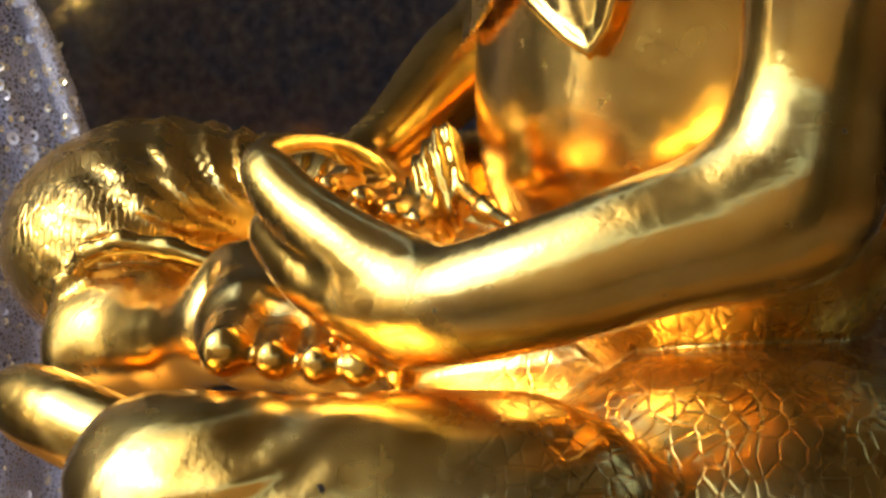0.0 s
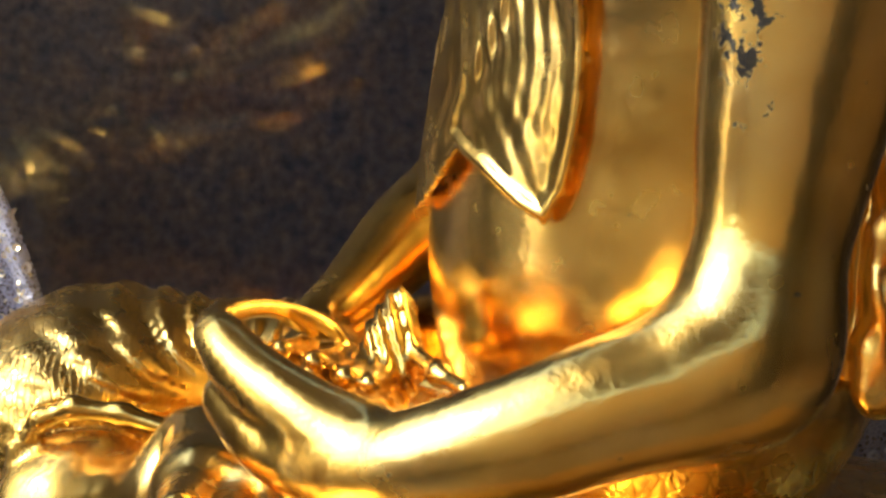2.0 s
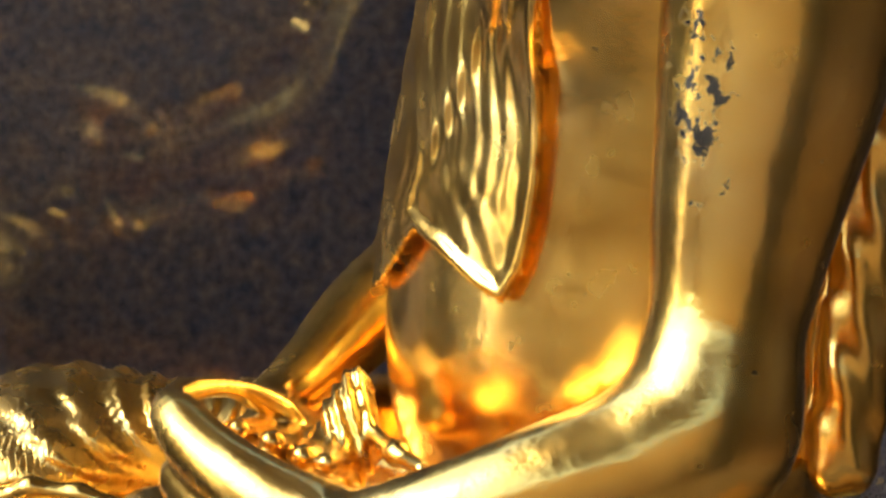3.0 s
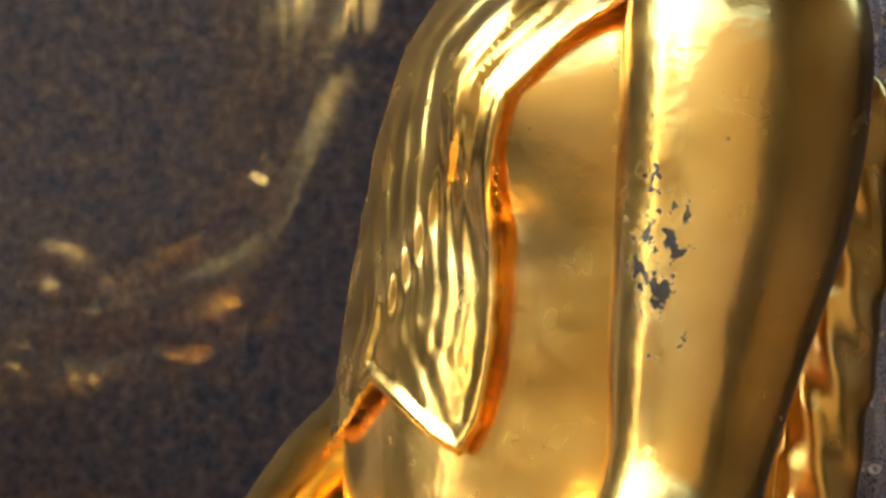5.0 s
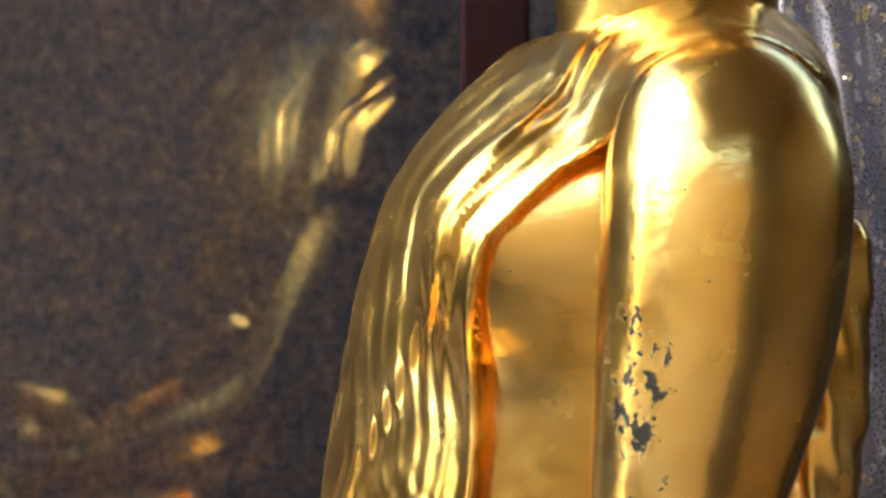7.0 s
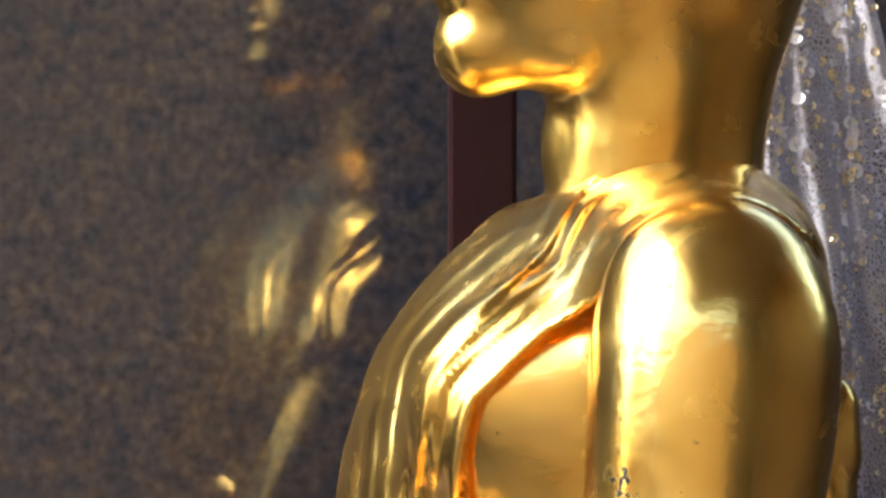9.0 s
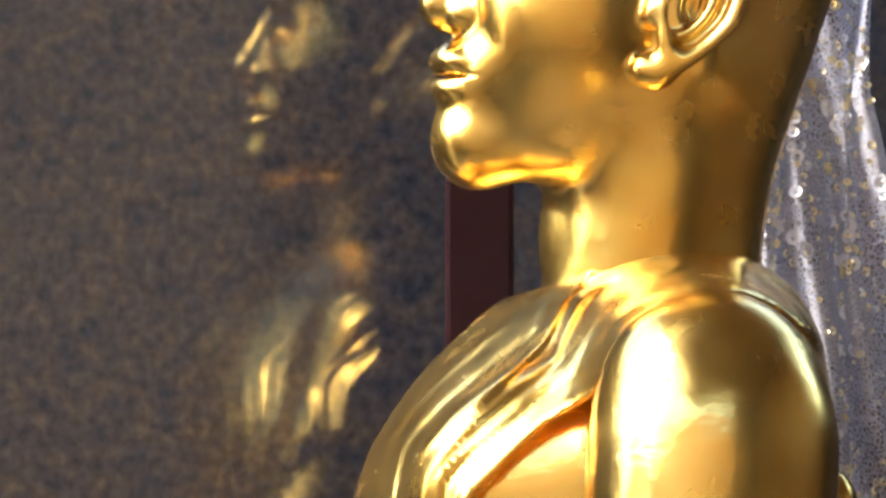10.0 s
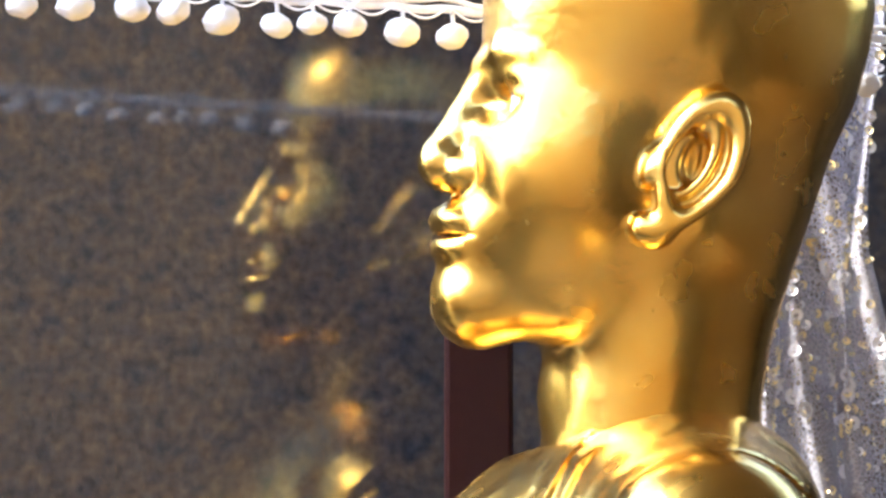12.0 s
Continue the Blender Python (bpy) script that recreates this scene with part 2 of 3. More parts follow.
ARM = smooth_rows([((0.1172, -0.190, 1.5048), 0.050), ((0.1179, -0.193, 1.4813), 0.0555), ((0.1124, -0.200, 1.4220), 0.0525), ((0.0999, -0.210, 1.3557), 0.043), ((0.0918, -0.220, 1.3071), 0.036), ((0.0815, -0.235, 1.2568), 0.0335), ((0.0552, -0.245, 1.2427), 0.0339), ((0.0258, -0.25, 1.235), 0.0319), ((-0.0207, -0.25, 1.2181), 0.0291), ((-0.0633, -0.235, 1.2019), 0.0270), ((-0.086, -0.215, 1.1947), 0.0254), ((-0.1061, -0.2, 1.1962), 0.0236)])
FAR_ARM = smooth_rows([((0.0556, 0.160, 1.4839), 0.046), ((0.0051, 0.170, 1.3556), 0.045), ((-0.0405, 0.15, 1.2716), 0.0309), ((-0.0825, 0.09, 1.2399), 0.0253), ((-0.1066, 0.04, 1.2217), 0.0194), ((-0.1258, 0.0, 1.2096), 0.0161)])
TAIL = smooth_rows([((0.1769, -0.070, 1.4471), 0.020), ((0.1693, -0.090, 1.3629), 0.023), ((0.1525, -0.120, 1.2133), 0.017)])


def torso(p):
    d = egg(p, (0.0649, 0.000, 1.4037), (0.101, 0.156, 0.126), BODY)
    d = smin(d, egg(p, (0.0501, -0.005, 1.2494), (0.116, 0.145, 0.155), BODY), 0.07)
    d = smin(d, limb(p, (0.1173, -0.140, 1.5003), (0.0624, 0.135, 1.4870), 0.050, 0.044), 0.05)
    # breast, and the slope from the neck to the shoulders
    d = smin(d, egg(p, (0.0382, -0.114, 1.4541), (0.046, 0.030, 0.046)), 0.035)
    d = smin(d, egg(p, (0.1230, -0.010, 1.4960), (0.066, 0.135, 0.069)), 0.030)
    return smin(d, ball(p, (0.0640, 0.150, 1.4850), 0.048), 0.015)


def robe(p, base):
    """The pleated cloth over the body, with its folded hem."""
    full = np.maximum(base - 0.004, 0.0)
    m = np.abs(base) < 0.035
    q, base = p[m], base[m]
    x, z = q[:, 0], q[:, 2]
    g = area(x, z, ROBE)
    o = area(x, z, OVER)
    wob = 0.0014 * np.sin(x * 61 + z * 37) + 0.0010 * np.sin(x * 23 - z * 91)
    deep = 0.6 + 0.4 * np.sin(o * 190 + 3 * np.sin(x * 31 - z * 17))
    run = beside(x, z, HEM) + 0.7 * wob
    pleat = np.sin(run * 2 * math.pi / 0.0072) * 0.00052 * (0.4 + 0.6 * deep) * step(0.003, 0.010, run) * step(0.195, 0.165, x)
    hang = np.sin((x + 0.42 * z + wob) * 2 * math.pi / 0.012) * 0.0003 * (0.6 + 0.4 * np.sin(x * 90 + z * 60))
    low = step(1.40, 1.31, z)
    over = step(0.002, -0.008, o)
    front = step(0.16, 0.10, x)
    d = smax(base - 0.0055 * step(0.195, 0.165, x) - 0.0030 * over * front + hang * low * (1 - over) + pleat * np.maximum(1 - low, 0.8 * over), g, 0.008)
    hem = np.sqrt(np.maximum(base - 0.0050, -0.02) ** 2 + g ** 2) - 0.0030 + 0.012 * step(0.160, 0.190, x)
    full[m] = smin(d, hem, 0.005)
    return full


def lap_form(p):
    # the near hand, cupped: its upper finger, the edge of the palm, the far rim and the hollow
    top = chain(p, smooth_rows([((-0.1605, -0.15, 1.2418), 0.0110), ((-0.1466, -0.17, 1.2314), 0.0130), ((-0.1268, -0.19, 1.2211), 0.0149), ((-0.1057, -0.205, 1.2107), 0.0178), ((-0.0847, -0.215, 1.1992), 0.0233)], 4), 0.006)
    edge = chain(p, smooth_rows([((-0.154, -0.155, 1.2106), 0.0111), ((-0.1348, -0.18, 1.2016), 0.0161), ((-0.1099, -0.2, 1.1948), 0.0200), ((-0.086, -0.215, 1.1926), 0.0249)], 4), 0.006)
    hand = smin(top, edge, 0.004)
    hand = smin(hand, egg(p, (-0.1368, -0.14, 1.2124), (0.030, 0.026, 0.014)), 0.014)
    rim = chain(p, smooth_rows([((-0.1641, -0.14, 1.2462), 0.0058), ((-0.1521, -0.115, 1.2455), 0.0048), ((-0.1354, -0.09, 1.2387), 0.0046), ((-0.1161, -0.075, 1.2271), 0.0050), ((-0.1068, -0.07, 1.2095), 0.0061)], 4), 0.006)
    hand = smin(hand, rim, 0.008)
    hand = smax(hand, -egg(p, (-0.133, -0.12, 1.231), (0.026, 0.030, 0.010)), 0.008)
    # the other hand, with its fingers lying in the palm
    other = chain(p, [((-0.1258, 0.0, 1.2096), 0.0161), ((-0.1201, -0.04, 1.2079), 0.0113), ((-0.1152, -0.07, 1.2037), 0.0111)], 0.02)
    for tip, root, r in (((-0.1155, -0.14, 1.2258), (-0.1103, -0.06, 1.2042), 0.0066), ((-0.1004, -0.148, 1.2209), (-0.0972, -0.07, 1.2025), 0.0064), ((-0.0889, -0.15, 1.2183), (-0.0869, -0.08, 1.2023), 0.0052), ((-0.1322, -0.13, 1.2292), (-0.1222, -0.05, 1.2074), 0.0058)):
        other = smin(other, limb(p, tip, root, r, 0.011), 0.004)
    other = smin(other, egg(p, (-0.1087, -0.060, 1.2050), (0.045, 0.045, 0.012)), 0.012)
    fold = chain(p, [((-0.0794, -0.075, 1.2393), 0.0088), ((-0.0817, -0.085, 1.2247), 0.0120), ((-0.0831, -0.1, 1.2073), 0.0136)], 0.012)
    x = p[:, 0]
    fold = fold + 0.0013 * np.sin((x + 0.35 * p[:, 2]) * 2 * math.pi / 0.0072)
    strip = chain(p, [((-0.0709, -0.1, 1.2228), 0.0038), ((-0.0577, -0.125, 1.2174), 0.0043), ((-0.0449, -0.15, 1.2161), 0.0042)], 0.01)
    return smin(smin(smin(hand, other, 0.003), fold, 0.008), strip, 0.008)


def foot(p):
    d = chain(p, [((-0.1758, -0.080, 1.1712), 0.018), ((-0.1679, -0.130, 1.1581), 0.024), ((-0.1285, -0.150, 1.1561), 0.022), ((-0.1005, -0.170, 1.1532), 0.015)], 0.02)
    for tip, root, r in (((-0.1740, -0.195, 1.1665), (-0.1722, -0.140, 1.1609), 0.0128), ((-0.1512, -0.200, 1.1643), (-0.1525, -0.150, 1.1585), 0.0102), ((-0.1306, -0.205, 1.1639), (-0.1303, -0.160, 1.1589), 0.0098), ((-0.1119, -0.208, 1.1632), (-0.1114, -0.165, 1.1565), 0.0092), ((-0.0933, -0.210, 1.1611), (-0.0992, -0.170, 1.1532), 0.0080)):
        d = smin(d, limb(p, tip, root, r, r * 1.3), 0.006)
    return d


def legs(p):
    leg = egg(p, (-0.2572, 0.090, 1.1454), (0.072, 0.085, 0.060))
    leg = smin(leg, limb(p, (-0.2348, 0.120, 1.1461), (0.0080, 0.080, 1.1230), 0.048, 0.09), 0.04)
    px, _, pz = (-0.1728, 0.000, 1.1529)
    ang = np.arctan2(p[:, 2] - pz, -(p[:, 0] - px))
    far = np.hypot(p[:, 2] - pz, p[:, 0] - px)
    ridge = np.sin(ang * 26 + 2.2 * np.sin(far * 40)) * 0.0016 * step(-0.1, 0.3, ang) * step(0.14, 0.08, far) * step(0.02, 0.05, far)
    ridge = ridge + np.sin(ang * 60 + 4 * np.sin(far * 70)) * 0.0004 * step(0.02, 0.05, far) * step(0.14, 0.10, far) * step(-0.3, 0.0, ang) * step(2.6, 2.2, ang)
    leg = leg + ridge
    # edge of the cloth, with the bare calf and sole tucked under it
    leg = smax(leg, -egg(p, (-0.2435, -0.01, 1.1351), (0.050, 0.030, 0.038)), 0.008)
    leg = smin(leg, chain(p, [((-0.2859, 0.012, 1.1177), 0.0047), ((-0.2799, 0.002, 1.1449), 0.0050), ((-0.2671, -0.004, 1.1624), 0.0052), ((-0.2488, -0.008, 1.1696), 0.0055), ((-0.2236, -0.012, 1.1674), 0.0052), ((-0.1967, -0.02, 1.1609), 0.0052)], 0.006), 0.010)
    calf = egg(p, (-0.2443, 0.004, 1.1221), (0.042, 0.026, 0.032))
    calf = smin(calf, chain(p, [((-0.2691, -0.01, 1.106), 0.0175), ((-0.218, -0.04, 1.1245), 0.0206), ((-0.1851, -0.075, 1.1452), 0.0218), ((-0.1791, -0.07, 1.1685), 0.0173)], 0.03), 0.035)
    leg = smin(leg, calf, 0.006)
    shin = chain(p, smooth_rows([((-0.2057, -0.22, 1.1122), 0.034), ((-0.1759, -0.245, 1.1000), 0.050), ((-0.0930, -0.250, 1.1029), 0.052), ((-0.0276, -0.240, 1.0925), 0.06)], 4), 0.02)
    u, w = p[:, 0] + 0.5 * p[:, 2], p[:, 2] - 0.4 * p[:, 0]
    shin = shin + 0.0010 * np.sin(w * 300 + 2.5 * np.sin(u * 34)) * (0.5 + 0.5 * np.sin(u * 47 + 1.0))
    shin = smin(shin, chain(p, smooth_rows([((-0.2945, -0.06, 1.1007), 0.0171), ((-0.2655, -0.09, 1.099), 0.0190), ((-0.225, -0.12, 1.0917), 0.0203)], 4), 0.01), 0.020)
    leg = smin(leg, shin, 0.008)
    hip = egg(p, (0.0702, -0.130, 1.0841), (0.115, 0.10, 0.066))
    hip = smin(hip, egg(p, (0.1261, 0.000, 1.0294), (0.16, 0.16, 0.11)), 0.05)
    leg = smin(leg, hip, 0.02)
    return smin(leg, egg(p, (0.0693, 0.020, 1.0278), (0.22, 0.18, 0.085)), 0.03)


def body(p):
    base = torso(p)
    far = tube(p, FAR_ARM)
    d = base.copy()
    m = np.all((p > A((-0.16, -0.25, 1.20), p.dtype)) & (p < A((0.30, 0.27, 1.66), p.dtype)), axis=1) & (base < 0.05)
    d[m] = np.minimum(base[m], robe(p[m], smin(base[m], tube(p[m], FAR_ARM[:29]), 0.02)))
    d = smin(d, far, 0.006)
    arm = smin(tube(p, ARM[:71]), tube(p, ARM[70:]), 0.030)
    d = smin(d, smin(arm, within(p, lap_form, (-0.24, -0.27, 1.08), (0.03, 0.07, 1.28)), 0.010), 0.004)
    leg = within(p, legs, (-0.5, -0.4, 0.8), (0.5, 0.4, 1.27))
    leg = smin(leg, within(p, foot, (-0.24, -0.27, 1.02), (0.02, -0.005, 1.22)), 0.0035)
    d = smin(d, leg, 0.006)
    # robe end hanging down the back
    tail = tube(p, TAIL) + 0.0007 * np.sin(p[:, 0] * 330 + p[:, 2] * 85) + 0.0005 * np.sin(p[:, 2] * 210 + p[:, 0] * 160)
    d = smin(d, tail, 0.006)
    return smax(d, 0.925 - p[:, 2], 0.006)


HEAD = turn_z(8)
HC = A((0.1153, 0.000, 1.7015))


def head(p):
    q = ((p - HC.astype(p.dtype)) @ HEAD.astype(p.dtype)) * 1000.0
    q[:, 1] = np.sqrt(q[:, 1] ** 2 + 0.3)
    m = lambda *a: A(a)
    d = egg(q, m(2, 0, 68), (98, 75, 92))
    d = smin(d, limb(q, m(22, 0, 28), m(-6, 0, -100), 64, 50), 16)
    d = smin(d, egg(q, m(-44, 0, -14), (58, 59, 80)), 26)
    # jaw and chin
    d = smin(d, limb(q, m(2, 46, -44), m(-58, 29, -82), 10, 9), 24)
    d = smin(d, limb(q, m(-58, 29, -82), m(-98, 8, -90), 9, 9), 14)
    d = smin(d, egg(q, m(-72, 0, -60), (40, 39, 36)), 18)
    d = smin(d, egg(q, m(-104, 0, -79), (18, 23, 19)), 20)
    # cheek
    d = smin(d, egg(q, m(-58, 30, -18), (36, 25, 38)), 26)
    # mouth
    d = smin(d, egg(q, m(-92, 0, -45), (24, 30, 24)), 14)
    d = smin(d, egg(q, m(-111, 0, -40.5), (12.5, 24, 9.4)), 5)
    d = smin(d, egg(q, m(-111, 0, -54), (12, 22, 7.2)), 5)
    d = smax(d, -egg(q, m(-120, 0, -48), (23, 29, 0.9)), 1.8)
    # nose
    d = smin(d, limb(q, m(-92, 0, 32), m(-115, 0, -8), 9, 11), 12)
    d = smin(d, ball(q, m(-116.5, 0, -13), 12.3), 6)
    d = smin(d, egg(q, m(-102, 12.5, -17), (14, 9, 10)), 5)
    d = smin(d, egg(q, m(-84, 14, -4), (18, 18, 24)), 10)
    d = smax(d, -egg(q, m(-106, 7.5, -27), (8, 4, 5.5)), 3)
    # brow, socket, eye and lids
    d = smax(d, -egg(q, m(-99, 31, 17), (13, 19, 9)), 10)
    d = smin(d, chain(q, [(m(-97, 4, 35), 3.0), (m(-91, 21, 42), 3.4), (m(-75, 38, 39), 3.0), (m(-60, 47, 25), 2.0)], 3), 7)
    lens = q - A([-72, 30, 16], q.dtype)
    far = np.linalg.norm(lens, axis=1)
    tilt = lens[:, 2] + 0.22 * (lens[:, 1])
    d = smin(d, far - 14.6, 1.5)
    d = smin(d, smax(far - 16.4, 4.4 - tilt, 0.6), 1.2)
    d = smin(d, smax(far - 16.0, tilt + 6.0, 0.6), 1.2)
    # ear
    e = q - A([-4, 68.5, -15], q.dtype)
    a = radians(25)
    ex, ez, ey = e[:, 0] * math.cos(a) - e[:, 2] * math.sin(a), e[:, 0] * math.sin(a) + e[:, 2] * math.cos(a), e[:, 1] - 2 - 0.22 * e[:, 0]
    wide = np.where(ez > 0, 18.0, 18.5 + 0.22 * ez)
    rad = np.sqrt((ex / wide) ** 2 + (ez / 33) ** 2)
    rim = np.sqrt(((rad - 0.9) * 19) ** 2 + (ey - 3) ** 2) - 4.2
    curl = np.sqrt(((np.sqrt(((ex + 5) / 10) ** 2 + ((ez - 2) / 18) ** 2) - 1) * 11) ** 2 + (ey - 1) ** 2) - 2.8
    curl = np.where(ex < -8, curl + (-8 - ex) * 0.6, curl)
    plate = smax((rad - 0.95) * 18, np.abs(ey + 4) - 4.0, 2)
    bowl = (np.sqrt(((ex + 6) / 8) ** 2 + ((ez + 3) / 15) ** 2) - 1) * 8
    plate = smax(plate, -smax(bowl, -(ey + 6), 2), 2)
    ear = smin(smin(rim, curl, 2.5), plate, 3)
    lobe = np.sqrt(((ex + 6) / 1.2) ** 2 + (ez + 38) ** 2 + ((ey + 1) * 1.3) ** 2) - 8.5
    ear = smin(ear, lobe, 7)
    tragus = np.sqrt((ex + 17) ** 2 + ((ez + 9) / 1.7) ** 2 + (ey + 1) ** 2) - 6.0
    ear = smin(ear, tragus, 4)
    d = smin(d, ear, 4)
    d = smax(d, -smax((np.sqrt(((ex + 6) / 8) ** 2 + ((ez + 2) / 14) ** 2) - 1) * 8, -(ey + 7), 2), 2.5)
    # neck
    nk = limb(q, m(-10, 0, -80), m(-13, 0, -190), 53, 54)
    nk = smin(nk, limb(q, m(-4, 42, -60), m(-58, 14, -158), 9, 7), 10)
    nk = smin(nk, egg(q, m(-56, 0, -126), (11, 12, 20)), 14)
    nk = smax(nk, -170 - q[:, 2], 5)
    d = smin(d, nk, 9)
    return d / 1000.0


def skin(f, lo, hi, h, coarse=4):
    """A quad skin on f = 0: coarse search, fine grid, one vertex per crossed cell, settled on the surface."""
    H = h * coarse
    n = [int(math.ceil((b - a) / H)) for a, b in zip(lo, hi)]
    ax = [a + H * np.arange(k + 1) for a, k in zip(lo, n)]
    P = np.stack(np.meshgrid(*ax, indexing="ij"), -1).reshape(-1, 3).astype(np.float32)
    C = f(P).reshape([k + 1 for k in n])
    lowc = np.minimum.reduce([np.abs(C[i:i + n[0], j:j + n[1], k:k + n[2]]) for i in (0, 1) for j in (0, 1) for k in (0, 1)])
    act = np.argwhere(lowc < H * 1.3)
    N = [k * coarse + 1 for k in n]
    G = np.repeat(np.repeat(np.repeat(C[:-1, :-1, :-1], coarse, 0), coarse, 1), coarse, 2)
    V = np.full(N, 1.0, np.float32)
    V[:-1, :-1, :-1] = G
    o = np.stack(np.meshgrid(*[np.arange(coarse + 1)] * 3, indexing="ij"), -1).reshape(-1, 3)
    idx = (act[:, None, :] * coarse + o[None]).reshape(-1, 3)
    flat = np.unique(np.ravel_multi_index(idx.T, N))
    ijk = np.stack(np.unravel_index(flat, N), 1)
    V.reshape(-1)[flat] = np.concatenate([f(q) for q in np.array_split((ijk * h + A(lo)).astype(np.float32), max(1, len(ijk) // 400000))])
    S = V < 0
    cells = np.zeros([k - 1 for k in N], np.int8)
    for i in (0, 1):
        for j in (0, 1):
            for k in (0, 1):
                cells += S[i:N[0] - 1 + i, j:N[1] - 1 + j, k:N[2] - 1 + k]
    on = np.argwhere((cells > 0) & (cells < 8))
    ident = np.full(cells.shape, -1, np.int32)
    ident[tuple(on.T)] = np.arange(len(on))
    acc, cnt = np.zeros((len(on), 3)), np.zeros((len(on), 1))
    corner = [A(c) for c in ((0, 0, 0), (1, 0, 0), (0, 1, 0), (1, 1, 0), (0, 0, 1), (1, 0, 1), (0, 1, 1), (1, 1, 1))]
    for ia in range(8):
        for ib in range(ia + 1, 8):
            if abs(corner[ia] - corner[ib]).sum() != 1:
                continue
            va, vb = V[tuple((on + corner[ia]).T)], V[tuple((on + corner[ib]).T)]
            x = (va < 0) != (vb < 0)
            t = np.where(x, va / np.where(x, va - vb, 1), 0)[:, None]
            acc += np.where(x[:, None], corner[ia] + t * (corner[ib] - corner[ia]), 0)
            cnt += x[:, None]
    pts = A(lo) + h * (on + acc / cnt)
    faces = []
    for axis in range(3):
        u, w = [(1, 2), (2, 0), (0, 1)][axis]
        sl = [slice(1, -1)] * 3
        sl[axis] = slice(0, -1)
        s0 = S[tuple(sl)]
        sl[axis] = slice(1, None)
        s1 = S[tuple(sl)]
        e = np.argwhere(s0 != s1)
        flip = s0[tuple(e.T)]
        base = e.copy()
        base[:, u] += 1
        base[:, w] += 1
        quad = []
        for du, dw in ((-1, -1), (0, -1), (0, 0), (-1, 0)):
            c = base.copy()
            c[:, u] += du
            c[:, w] += dw
            quad.append(ident[tuple(c.T)])
        quad = np.stack(quad, 1)
        faces.append(np.where(flip[:, None], quad, quad[:, ::-1]))
    faces = np.concatenate(faces)
    faces = faces[(faces >= 0).all(1)]

    def slope(p, e=0.0006):
        p = p.astype(np.float32)
        return np.stack([f(p + A(v, p.dtype)) - f(p - A(v, p.dtype)) for v in ((e, 0, 0), (0, e, 0), (0, 0, e))], 1) / (2 * e)
    for _ in range(2):
        at = pts.astype(np.float32)
        here = f(at)
        g = np.stack([f(at + A(v, at.dtype)) - here for v in ((0.0006, 0, 0), (0, 0.0006, 0), (0, 0, 0.0006))], 1) / 0.0006
        move = -here[:, None] * g / np.maximum((g * g).sum(1, keepdims=True), 0.3)
        far = np.linalg.norm(move, axis=1, keepdims=True)
        pts += move * np.minimum(1, 0.6 * h / np.maximum(far, 1e-9))
    g = slope(pts, 0.0009)
    return pts, faces, g / np.maximum(np.linalg.norm(g, axis=1, keepdims=True), 1e-9)


def statue():
    v1, f1, n1 = skin(body, (-0.40, -0.36, 0.90), (0.34, 0.34, 1.66), 0.0029)
    v2, f2, n2 = skin(head, (-0.05, -0.12, 1.50), (0.26, 0.12, 1.87), 0.0019)
    # even out the sheen along the arms
    near = tube(v1.astype(np.float32), ARM)
    limbs = (np.minimum(near, tube(v1.astype(np.float32), FAR_ARM)) < 0.0012) | ((near < 0.008) & (v1[:, 0] > -0.06) & (v1[:, 1] < -0.17))
    ring = np.roll(f1, -1, 1).ravel()
    for _ in range(20):
        acc = n1 + np.stack([np.bincount(f1.ravel(), n1[ring, k], len(n1)) for k in range(3)], 1)
        acc /= np.linalg.norm(acc, axis=1, keepdims=True)
        n1 = np.where(limbs[:, None], acc, n1)
    verts, faces, normals = np.concatenate([v1, v2]), np.concatenate([f1, f2 + len(v1)]), np.concatenate([n1, n2])
    me = bpy.data.meshes.new("monk_statue")
    me.from_pydata(verts.tolist(), [], faces.tolist())
    me.materials.append(GOLD)
    me.materials.append(GOLD_CLOTH)
    mid = verts[faces].mean(1)
    ax, _, az = (0.0017, -0.130, 1.1605)
    bx, _, bz = (-0.1855, 0.100, 1.1832)
    _, _, low = (0.0067, -0.240, 1.1775)
    hip = (mid[:, 2] < az + 0.012) & (mid[:, 0] > ax - 0.10) & ((mid[:, 1] > -0.18) | (mid[:, 2] < low))
    knee = (mid[:, 0] < bx) & (mid[:, 1] > -0.01) & (mid[:, 2] < bz + 0.03)
    cloth = np.where(hip, 1, np.where(knee, 3, 0))
    at = HC + HEAD @ A([-0.072, -0.030, 0.016])
    white = np.linalg.norm(mid - at, axis=1) < 0.0157
    cloth = np.where(white, 2, cloth.astype(np.int32))
    me.materials.append(EYE)
    me.materials.append(GOLD_KNEE)
    me.polygons.foreach_set("material_index", cloth)
    me.shade_smooth()
    me.normals_split_custom_set_from_vertices(normals.tolist())
    ob = new("monk_statue", me)
    return tagged(ob, "gilded seated monk statue, legs crossed, in a pleated robe", "statue")


statue()

DARK_RED = plain("dark_red_strip", (0.014, 0.002, 0.003), 0.7)
DARK_RED.node_tree.nodes["Principled BSDF"].inputs["Specular IOR Level"].default_value = 0.12
DAIS = plain("pedestal_gilt", (0.35, 0.2, 0.06), 0.4, 0.6)
PETAL = plain("white_flower_petal", (0.85, 0.86, 0.90), 0.6, 0, 0.08, 60.0, 0.001)
THREAD = plain("white_thread", (0.80, 0.80, 0.84), 0.7, 0, 0.1, 90.0, 0.0004)
GILT = plain("gold_sequin", (0.95, 0.80, 0.48), 0.3, 0.85, 0.1, 50.0, 0.0002)
PEARL = plain("pearly_sequin", (0.88, 0.89, 0.97), 0.25, 0.2, 0.1, 50.0, 0.0002)


